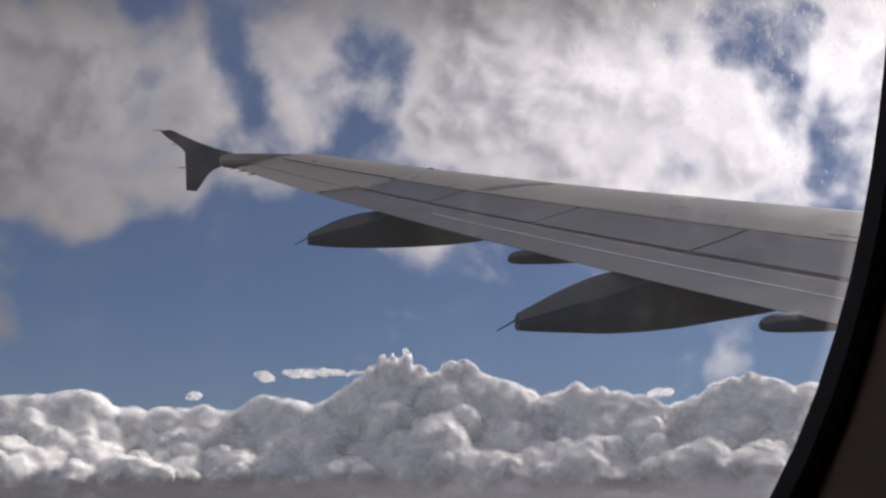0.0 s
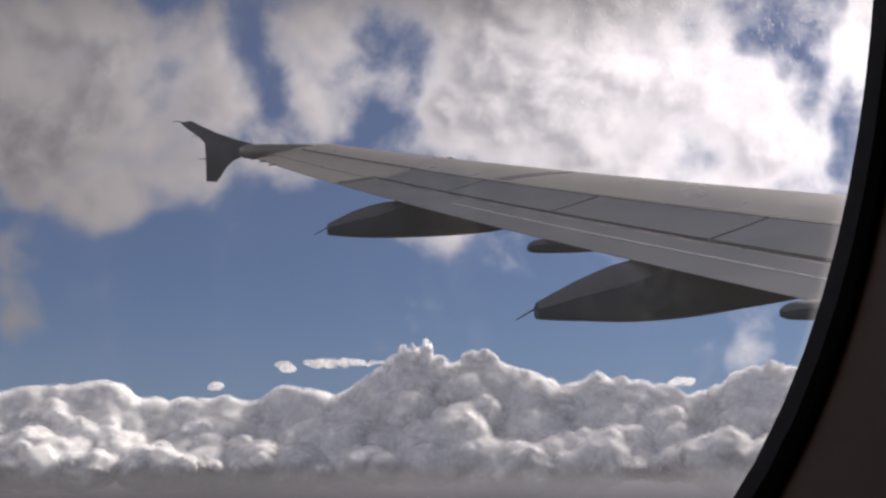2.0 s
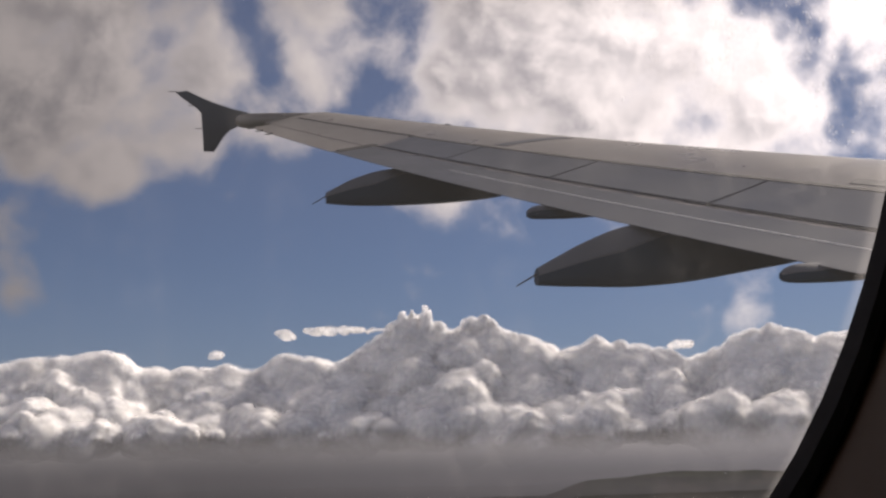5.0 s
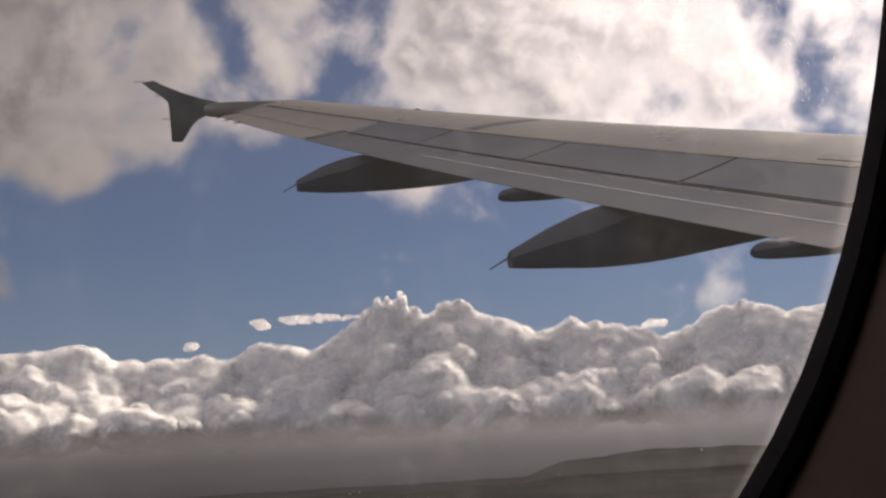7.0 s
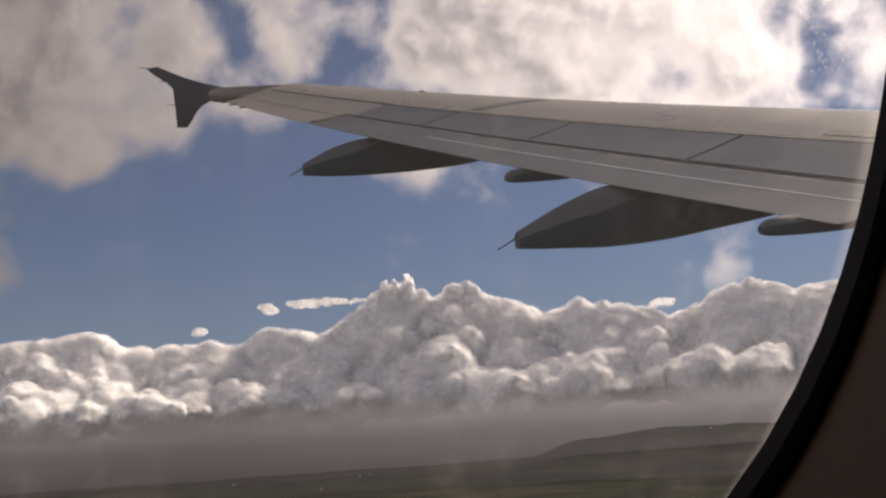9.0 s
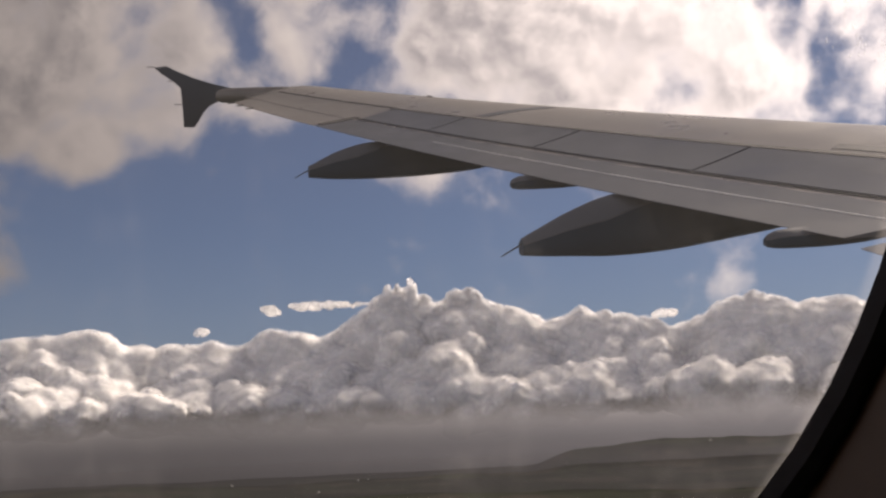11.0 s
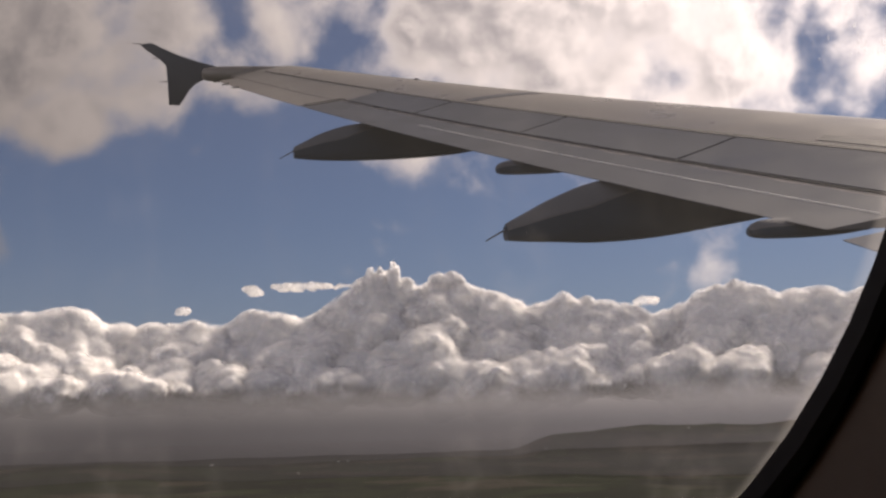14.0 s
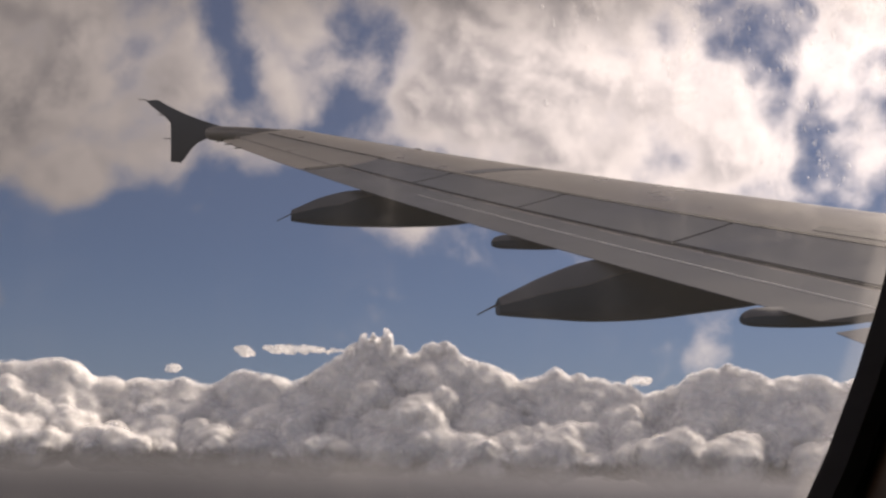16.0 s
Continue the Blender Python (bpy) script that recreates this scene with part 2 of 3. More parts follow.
def pane_material():
    """Clear acrylic with wiped smears and fine scratches that catch the sun."""
    mat, n = material("acrylic_pane")
    at = place(n)
    split = n.add("ShaderNodeSeparateXYZ")
    n.wire(split.inputs[0], at)
    smear = n.noise(n.vector("MULTIPLY", at, (60.0, 1.0, 14.0)), 1.0, 5.0, 0.6)
    spot = n.noise(at, 170.0, 4.0, 0.6)
    dirt_and_fringe = n.math("MULTIPLY", n.span(smear, 0.42, 0.75), n.span(spot, 0.40, 0.70))
    # a dried splash towards the nose, high on the pane
    patch = n.vector("LENGTH", n.vector("MULTIPLY", n.vector("SUBTRACT", at, (-9.106, WIN_Y, 0.948)), (1.0, 0.0, 0.62)))
    clump = n.math("MULTIPLY", n.span(n.noise(at, 260.0, 3.0, 0.6), 0.46, 0.62), n.span(n.noise(at, 900.0, 3.0, 0.6), 0.40, 0.60, 0.35, 1.0))
    run = n.span(n.noise(n.vector("MULTIPLY", at, (230.0, 1.0, 22.0)), 1.0, 3.0, 0.5), 0.45, 0.65, 0.25, 1.0)
    splash = n.math("MULTIPLY", n.span(patch, 0.056, 0.018), n.math("MULTIPLY", clump, run))
    dirt_and_fringe = n.math("ADD", dirt_and_fringe, n.math("MULTIPLY", splash, 11.0))
    # bright fringe by the seal: light scattered at the pane's edge, put in as dust
    away = n.vector("ABSOLUTE", n.vector("MULTIPLY", n.vector("SUBTRACT", at, (WIN_X, WIN_Y, WIN_Z)), (1 / WIN_A, 0.0, 1 / WIN_B)))
    parts = n.add("ShaderNodeSeparateXYZ")
    n.wire(parts.inputs[0], away)
    reach = n.math("ADD", n.math("POWER", parts.outputs[0], WIN_N), n.math("POWER", parts.outputs[2], WIN_N))
    dirt_and_fringe = n.math("ADD", dirt_and_fringe, n.math("MULTIPLY", n.span(reach, 1.10, 1.15), 4.0))
    clear = n.add("ShaderNodeBsdfTransparent")
    clear.inputs[0].default_value = (0.97, 0.97, 0.965, 1)
    dust = n.add("ShaderNodeBsdfTranslucent")
    dust.inputs[0].default_value = (0.8, 0.78, 0.76, 1)
    m = n.add("ShaderNodeMixShader")
    n.wire(m.inputs[0], n.math("ADD", n.math("MULTIPLY", dirt_and_fringe, 0.028), 0.012))
    n.wire(m.inputs[1], clear.outputs[0])
    n.wire(m.inputs[2], dust.outputs[0])
    finish(n, m.outputs[0])
    return mat


PANE = pane_material()


def haze_glow_material(name, colour, top, foot, most):
    """Rain haze over the land as a glowing veil: thickest low down, thinning upwards to nothing."""
    mat, n = material(name)
    at = place(n)
    split = n.add("ShaderNodeSeparateXYZ")
    n.wire(split.inputs[0], at)
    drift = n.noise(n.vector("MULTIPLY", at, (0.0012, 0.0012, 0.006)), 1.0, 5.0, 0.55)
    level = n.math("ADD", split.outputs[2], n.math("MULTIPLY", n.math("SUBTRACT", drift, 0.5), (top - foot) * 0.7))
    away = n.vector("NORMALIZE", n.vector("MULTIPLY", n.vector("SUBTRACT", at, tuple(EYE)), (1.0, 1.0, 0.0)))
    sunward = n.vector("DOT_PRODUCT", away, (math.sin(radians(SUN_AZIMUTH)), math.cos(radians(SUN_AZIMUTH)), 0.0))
    # emission stands in for sunlit haze, stronger towards the sun
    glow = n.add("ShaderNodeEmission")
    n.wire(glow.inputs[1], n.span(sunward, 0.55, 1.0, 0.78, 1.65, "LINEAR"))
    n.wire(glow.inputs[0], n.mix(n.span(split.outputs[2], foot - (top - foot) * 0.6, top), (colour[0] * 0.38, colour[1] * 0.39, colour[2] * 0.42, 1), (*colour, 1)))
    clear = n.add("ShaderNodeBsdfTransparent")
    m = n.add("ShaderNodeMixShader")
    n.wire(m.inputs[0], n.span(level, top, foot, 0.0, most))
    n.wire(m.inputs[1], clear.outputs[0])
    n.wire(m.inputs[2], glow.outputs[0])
    finish(n, m.outputs[0])
    return mat



def droplet_material():
    mat, n = material("dried_water_spot")
    t = n.add("ShaderNodeBsdfTranslucent")
    t.inputs[0].default_value = (0.80, 0.80, 0.82, 1)
    c = n.add("ShaderNodeBsdfTransparent")
    m = n.add("ShaderNodeMixShader")
    m.inputs[0].default_value = 0.14
    n.wire(m.inputs[1], c.outputs[0])
    n.wire(m.inputs[2], t.outputs[0])
    finish(n, m.outputs[0])
    return mat


DROPLET = droplet_material()

# ---------------------------------------------------------------- building helpers


def link_mesh(name, bm, mat, smooth=True):
    mesh = bpy.data.meshes.new(name)
    bmesh.ops.recalc_face_normals(bm, faces=bm.faces)
    bm.to_mesh(mesh)
    bm.free()
    mesh.materials.append(mat)
    if smooth:
        mesh.polygons.foreach_set("use_smooth", [True] * len(mesh.polygons))
        mesh.set_sharp_from_angle(angle=radians(32))
    return new(name, mesh)


def part(name, bm, mat, parent, label="", smooth=True):
    ob = link_mesh(name, bm, mat, smooth)
    ob.parent = parent
    if label:
        tagged(ob, label)
    return ob


def thing(name, label, category, group="", kind="", at=None):
    ob = new(name)
    ob.empty_display_size = 0.2
    ob.matrix_world = BANK if at is None else at
    return tagged(ob, label, category, group, kind)


def loft(rings, caps=True):
    """A closed skin over rings of points."""
    bm = bmesh.new()
    made = [[bm.verts.new(p) for p in ring] for ring in rings]
    count = len(rings[0])
    for a, b in zip(made, made[1:]):
        for i in range(count):
            j = (i + 1) % count
            bm.faces.new((a[i], a[j], b[j], b[i]))
    if caps:
        bm.faces.new(made[0])
        bm.faces.new(made[-1])
    return bm


def box_bm(x0, x1, y0, y1, z0, z1, bevel=0.0):
    bm = bmesh.new()
    bmesh.ops.create_cube(bm, size=1.0)
    for v in bm.verts:
        v.co = Vector(((x0 + x1) / 2 + v.co.x * (x1 - x0), (y0 + y1) / 2 + v.co.y * (y1 - y0), (z0 + z1) / 2 + v.co.z * (z1 - z0)))
    if bevel:
        bmesh.ops.bevel(bm, geom=bm.edges[:], offset=bevel, segments=2, affect="EDGES")
    return bm

# ---------------------------------------------------------------- the wing
Y_ROOT, Y_KINK, Y_FLAP_END, Y_TIP = 1.25, 6.25, 13.40, 16.75
PROFILE_TOP = [(0, 0.0), (0.1, 0.016), (0.2, 0.033), (0.3, 0.053), (0.38, 0.071), (0.5, 0.092), (0.6, 0.104), (0.72, 0.111), (0.85, 0.103), (0.93, 0.084), (0.98, 0.058), (1.0, 0.034)]
PROFILE_LOW = [(0, -0.003), (0.2, 0.004), (0.38, -0.012), (0.6, -0.022), (0.8, -0.019), (0.93, -0.004), (0.985, 0.016), (1.0, 0.034)]


def along(table, u):
    for (a, p), (b, q) in zip(table, table[1:]):
        if u <= b:
            return p + (q - p) * (u - a) / (b - a)
    return table[-1][1]


def trailing_x(y):
    return -6.05 if y < Y_KINK else -6.05 - (y - Y_KINK) * 0.288


def leading_x(y):
    return -(y - 1.98) * 0.505 - 0.02


def rise(y):
    """Height of the trailing edge: dihedral and the bend of the wing in flight."""
    return 0.089 * (y - 1.98) + 0.6 * ((y - 1.98) / 15) ** 2


def chord(y):
    return leading_x(y) - trailing_x(y)


def on_wing(y, u, lift=0.0, low=False):
    c = chord(y)
    return Vector((trailing_x(y) + u * c, y, rise(y) + along(PROFILE_LOW if low else PROFILE_TOP, u) * c + lift))


def stations(y0, y1, step=0.45):
    count = max(2, int((y1 - y0) / step) + 1)
    return [y0 + (y1 - y0) * i / (count - 1) for i in range(count)]


U_SPOIL_BACK, U_SPOIL_FRONT, U_SLAT = 0.205, 0.385, 0.865


def wing_box(y0, y1, back, front=1.0):
    us_top = [back + (front - back) * i / 22 for i in range(23)]
    us_low = [front - (front - back) * i / 12 for i in range(1, 12)]
    rings = []
    for y in stations(y0, y1, 0.4):
        rings.append([on_wing(y, u) for u in us_top] + [on_wing(y, u, low=True) for u in us_low] + [on_wing(y, back, low=True)])
    return loft(rings)


def panel(y0, y1, u0, u1, lift, thick, step=0.6, cuts=6, skew=0.0):
    """A thin curved plate lying on the upper skin."""
    rings = []
    us = [u0 + (u1 - u0) * i / cuts for i in range(cuts + 1)]
    for y in stations(y0, y1, step):
        row = [(y - skew * (u1 - u) * chord(y), u) for u in us]
        rings.append([on_wing(v, u, lift) for v, u in row] + [on_wing(v, u, lift - thick) for v, u in reversed(row)])
    return loft(rings)


def flap_bm(y0, y1, u_nose, drop=0.0):
    """A flap or aileron: rounded nose, thin trailing edge."""
    rings = []
    for y in stations(y0, y1, 0.5):
        c = chord(y)
        top = [on_wing(y, u_nose * k / 8, -drop) for k in range(8)]
        nose_t, nose_b = on_wing(y, u_nose, -drop - 0.018 * c), on_wing(y, u_nose * 0.92, -drop - 0.026 * c)
        low = [on_wing(y, u_nose * k / 8, -drop - 0.004 - 0.024 * c * min(1, k / 6)) for k in range(6, -1, -1)]
        rings.append(top + [nose_t, nose_b] + low)
    return loft(rings)


def build_wing():
    wing = thing("airliner_wing", "grey port wing of an airliner in flight with tip fence", "aircraft wing")
    skin = part("wing_skin", wing_box(Y_ROOT, Y_TIP, 0.17), WING_GREY, wing, "weathered light grey upper wing skin")
    # slats along the leading edge, short gaps between them
    cuts = [2.3, 5.6, 8.05, 10.7, 13.3, 16.3]
    for a, b in zip(cuts, cuts[1:]):
        part("slat", panel(a + 0.012, b - 0.012, U_SLAT, 0.985, 0.007, 0.02, 0.5, 8), SLAT_METAL, wing, "bare metal leading edge slat")
    # spoilers
    cuts = [6.62, 8.46, 10.25, 11.95, 13.36]
    for a, b in zip(cuts, cuts[1:]):
        part("spoiler", panel(a + 0.014, b - 0.014, U_SPOIL_BACK - 0.012, U_SPOIL_FRONT - 0.004, 0.011, 0.016, skew=0.33), SPOILER_GREY, wing)
    part("spoiler", panel(2.4, 6.58, U_SPOIL_BACK + 0.03, U_SPOIL_FRONT - 0.004, 0.011, 0.016), SPOILER_GREY, wing)
    # dark hinge gap ahead of the spoilers
    part("hinge_gap", panel(2.4, 13.4, U_SPOIL_FRONT - 0.008, U_SPOIL_FRONT + 0.006, 0.0135, 0.012, 0.5, 2), DARK_GAP, wing)
    part("hinge_gap", panel(13.4, 16.4, 0.40, 0.412, 0.006, 0.01, 0.5, 2), DARK_GAP, wing)
    part("flap_gap", panel(6.35, 8.46, U_SPOIL_BACK - 0.020, U_SPOIL_BACK - 0.012, 0.006, 0.012, 0.5, 2), DARK_GAP, wing, "dark gap behind the spoilers")
    part("flap_gap", panel(8.46, 13.36, U_SPOIL_BACK - 0.016, U_SPOIL_BACK - 0.012, 0.006, 0.012, 0.5, 2), DARK_GAP, wing, "thin dark gap behind the spoilers")
    # outboard and inboard flaps, aileron
    flap = part("flap", flap_bm(Y_KINK + 0.03, Y_FLAP_END - 0.05, 0.215), FLAP_GREY, wing, "grey outboard flap, retracted")
    part("seam_strip", panel(Y_KINK + 0.1, 11.2, 0.0986, 0.1016, 0.003, 0.005, 0.5, 2), SEAM_METAL, flap, "bright bare metal seam")
    part("flap", flap_bm(Y_ROOT + 0.3, Y_KINK - 0.10, 0.20, 0.030), FAIRING_TOP, wing, "darker grey inboard flap, retracted")
    part("aileron", flap_bm(Y_FLAP_END + 0.04, 16.35, 0.30, 0.004), WING_GREY, wing, "grey aileron, slightly raised")
    # access strip, dark patch, dark band and flap-end gap on the upper skin
    part("access_strip", panel(6.2, 7.55, 0.470, 0.476, 0.004, 0.01, 0.4, 2), DARK_GAP, wing, "dark sealed access strip")
    part("dark_patch", panel(6.3, 8.05, 0.425, 0.466, 0.0035, 0.01, 0.4, 3, skew=0.5), PATCH_GREY, wing, "dark patch ahead of the spoilers")
    part("dark_band", panel(11.80, 11.98, 0.43, 0.70, 0.0035, 0.01, 0.09, 6), FLAP_GREY, wing, "dark band across the upper skin")
    part("flap_end_gap", panel(Y_FLAP_END - 0.09, Y_FLAP_END + 0.05, 0.03, 0.21, 0.004, 0.012, 0.05, 6), DARK_GAP, wing, "dark gap between flap and aileron")
    # static wicks along the aileron's trailing edge
    for y in (15.5, 15.9, 16.25):
        tip = on_wing(y, 0.0)
        bm = bmesh.new()
        bmesh.ops.create_cone(bm, cap_ends=True, segments=6, radius1=0.010, radius2=0.006, depth=0.10, matrix=look(tip + Vector((-0.03, 0, -0.004)), tip))
        part("static_wick", bm, WICK_BLACK, wing, "thin black static discharge rod")
    return wing


def rounded_section(x, y, z0, z1, half, drop):
    """An upright section of a fairing: keel, flat sides, a shoulder and a pitched top."""
    h = z1 - z0
    shoulder = max(z1 - drop, z0 + 0.45 * h)
    side = [(0.10, z1 - 0.03 * drop), (0.55, z1 + (shoulder - z1) * 0.45), (1.0, shoulder), (1.0, shoulder - 0.03 * h), (1.0, z0 + 0.36 * h),
            (0.93, z0 + 0.17 * h), (0.74, z0 + 0.055 * h), (0.40, z0 + 0.008 * h), (0.10, z0)]
    return [Vector((x, y + half * a, z)) for a, z in side] + [Vector((x, y - half * a, z)) for a, z in reversed(side)]


def smooth_stations(table, count):
    """Catmull-Rom through rows of numbers."""
    rows = [table[0], *table, table[-1]]
    out = []
    for i in range(len(table) - 1):
        p0, p1, p2, p3 = rows[i:i + 4]
        for k in range(count):
            t = k / count
            out.append([0.5 * (2 * b + (c - a) * t + (2 * a - 5 * b + 4 * c - d) * t * t + (3 * b - a - 3 * c + d) * t ** 3) for a, b, c, d in zip(p0, p1, p2, p3)])
    out.append(list(table[-1]))
    return out


def fairing(wing, y, table, wick=True, lean=0.0):
    """A canoe-shaped flap track fairing: rows of x, bottom, top, half width."""
    rings = []
    rows = smooth_stations(table, 4)
    for x, z0, z1, h in rows:
        s = (x - rows[0][0]) / (rows[-1][0] - rows[0][0])
        crease = 0.34 - 0.28 * min(1.0, max(0.0, (s - 0.24) / 0.2))
        rings.append(rounded_section(x, y + lean * (x - rows[0][0]), z0, z1, max(h, 0.004), crease * (z1 - z0)))
    body = part("flap_track_fairing", loft(rings), FAIRING_SHADE, wing, "grey canoe-shaped flap track fairing, shaded sides and lit top painted in")
    # the pitched top gets a paler material: its skylight put into the colour
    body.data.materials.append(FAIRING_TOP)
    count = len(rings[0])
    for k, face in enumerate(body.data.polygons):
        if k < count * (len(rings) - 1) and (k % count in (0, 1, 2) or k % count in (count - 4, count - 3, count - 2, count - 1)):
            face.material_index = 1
    if wick:
        x, z0, z1, h = table[0]
        tip = Vector((x, y, z0 * 0.35 + z1 * 0.65))
        bm = bmesh.new()
        bmesh.ops.create_cone(bm, cap_ends=True, segments=8, radius1=0.007, radius2=0.004, depth=0.17,
                              matrix=look(tip + Vector((-0.065, 0, -0.035)), tip))
        part("static_wick", bm, WICK_BLACK, body, "thin black static discharge rod")
    return body


wing = build_wing()
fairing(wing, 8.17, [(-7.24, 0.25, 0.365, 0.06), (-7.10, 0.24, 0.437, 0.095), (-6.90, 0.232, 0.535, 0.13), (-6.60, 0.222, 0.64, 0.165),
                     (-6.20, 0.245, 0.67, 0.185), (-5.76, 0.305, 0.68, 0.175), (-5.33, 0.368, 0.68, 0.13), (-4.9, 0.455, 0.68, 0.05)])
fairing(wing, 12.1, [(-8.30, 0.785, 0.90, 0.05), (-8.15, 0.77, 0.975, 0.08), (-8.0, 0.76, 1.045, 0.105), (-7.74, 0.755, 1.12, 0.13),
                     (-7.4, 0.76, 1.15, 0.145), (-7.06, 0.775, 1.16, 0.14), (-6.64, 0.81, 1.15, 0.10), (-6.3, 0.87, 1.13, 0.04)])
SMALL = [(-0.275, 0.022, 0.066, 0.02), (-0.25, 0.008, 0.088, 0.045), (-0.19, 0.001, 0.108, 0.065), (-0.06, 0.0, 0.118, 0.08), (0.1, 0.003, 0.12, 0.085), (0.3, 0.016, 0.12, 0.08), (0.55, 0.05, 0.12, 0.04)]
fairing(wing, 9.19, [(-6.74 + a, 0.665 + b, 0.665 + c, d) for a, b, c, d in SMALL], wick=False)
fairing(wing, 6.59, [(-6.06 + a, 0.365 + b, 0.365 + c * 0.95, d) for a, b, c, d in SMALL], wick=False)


def tip_fence():
    """The arrow-shaped plate at the wing's end, swept above and below it."""
    outline = [(-8.95, 2.045), (-9.22, 2.115), (-9.47, 2.20), (-9.70, 2.30), (-9.83, 2.368), (-9.99, 2.345), (-9.90, 2.26), (-9.72, 2.13), (-9.645, 2.05), (-9.632, 1.80), (-9.625, 1.505), (-9.48, 1.50), (-9.42, 1.58),
               (-9.34, 1.71), (-9.25, 1.80), (-9.13, 1.86), (-8.85, 1.90)]
    outline = [(x, z + 0.015) for x, z in outline]
    bm = bmesh.new()
    layers = []
    for y, inset in ((16.80, 0.012), (16.815, 0.0), (16.845, 0.0), (16.86, 0.012)):
        cx, cz = -9.45, 1.95
        ring = []
        for x, z in outline:
            d = Vector((x - cx, z - cz))
            d *= 1 - inset / d.length
            lean = 0.16 * (z - 1.95)
            ring.append(bm.verts.new((cx + d.x, y + abs(lean), cz + d.y)))
        layers.append(ring)
    count = len(outline)
    for a, b in zip(layers, layers[1:]):
        for i in range(count):
            bm.faces.new((a[i], a[(i + 1) % count], b[(i + 1) % count], b[i]))
    bm.faces.new(layers[0])
    bm.faces.new(layers[-1])
    bmesh.ops.triangulate(bm, faces=[f for f in bm.faces if len(f.verts) > 4])
    return bm


fence = part("tip_fence", tip_fence(), FENCE_GREY, wing, "dark blue-grey arrow-shaped wingtip fence")
for x, z in ((-9.985, 2.365), (-9.72, 2.165), (-9.635, 1.84)):
    bm = bmesh.new()
    bmesh.ops.create_cone(bm, cap_ends=True, segments=6, radius1=0.006, radius2=0.004, depth=0.12, matrix=look(Vector((x - 0.045, 16.84, z)), Vector((x, 16.84, z))))
    part("static_wick", bm, WICK_BLACK, fence, "thin black static discharge rod")
# rounded end of the wing that carries the fence
POD = [(-9.165, 1.925, 1.965, 0.012), (-9.15, 1.885, 2.0, 0.04), (-9.10, 1.852, 2.03, 0.075), (-8.95, 1.838, 2.05, 0.10), (-8.6, 1.835, 2.06, 0.11), (-8.1, 1.85, 2.06, 0.11), (-7.7, 1.87, 2.03, 0.08), (-7.4, 1.91, 1.97, 0.02)]
pod_rings = []
for x, z0, z1, h in smooth_stations(POD, 4):
    pod_rings.append([Vector((x, 16.735 + h * math.cos(a), (z0 + z1) / 2 + (z1 - z0) / 2 * math.sin(a))) for a in [2 * math.pi * i / 18 for i in range(18)]])
part("wing_tip", loft(pod_rings), WING_GREY, wing, "rounded pale grey wing tip")
# low bumps on the leading edge near the tip
for y, size in ((14.6, 0.30),):
    rings = []
    for k in range(9):
        t = k / 8
        c, h = on_wing(y, 0.90 + 0.05 * t), 0.003 + 0.028 * math.sin(math.pi * t)
        rings.append([c + Vector((0.0, size * math.cos(a), h * math.sin(a))) for a in [2 * math.pi * i / 12 for i in range(12)]])
    part("slat_fairing", loft(rings), FENCE_GREY, wing, "low dark bump on the leading edge")

# ---------------------------------------------------------------- cabin wall and window


def oval(grow, y, count=96):
    ring = []
    for i in range(count):
        a = 2 * math.pi * i / count
        c, s = math.cos(a), math.sin(a)
        k = (abs(c / (WIN_A + grow)) ** WIN_N + abs(s / (WIN_B + grow)) ** WIN_N) ** (-1 / WIN_N)
        ring.append(Vector((WIN_X + c * k, y, WIN_Z + s * k)))
    return ring


def ring_solid(profile):
    """Sweeps a closed profile of (growth, y) round the window's oval."""
    rings = [oval(g, y) for g, y in profile]
    return loft(rings + [rings[0]], caps=False)


def holed_wall(y0, y1, grow, x0, x1, z0, z1):
    """An upright wall panel with the window's oval cut through it."""
    bm = bmesh.new()
    sides = []
    for y in (y0, y1):
        inner = [bm.verts.new(p) for p in oval(grow, y)]
        outer = []
        for v in inner:
            d = Vector((v.co.x - WIN_X, 0, v.co.z - WIN_Z))
            k = min((x1 - WIN_X) / d.x if d.x > 1e-6 else 1e9, (x0 - WIN_X) / d.x if d.x < -1e-6 else 1e9,
                    (z1 - WIN_Z) / d.z if d.z > 1e-6 else 1e9, (z0 - WIN_Z) / d.z if d.z < -1e-6 else 1e9)
            outer.append(bm.verts.new((WIN_X + d.x * k, y, WIN_Z + d.z * k)))
        sides.append((inner, outer))
    count = len(sides[0][0])
    for i in range(count):
        j = (i + 1) % count
        for inner, outer in sides:
            bm.faces.new((inner[i], inner[j], outer[j], outer[i]))
        for k in (0, 1):
            bm.faces.new((sides[0][k][i], sides[0][k][j], sides[1][k][j], sides[1][k][i]))
    return bm


CAB = dict(x0=-9.52, x1=-8.91, z0=WIN_Z - 0.26, z1=WIN_Z + 0.26)
AXIS_Y, AXIS_Z = -0.348, WIN_Z


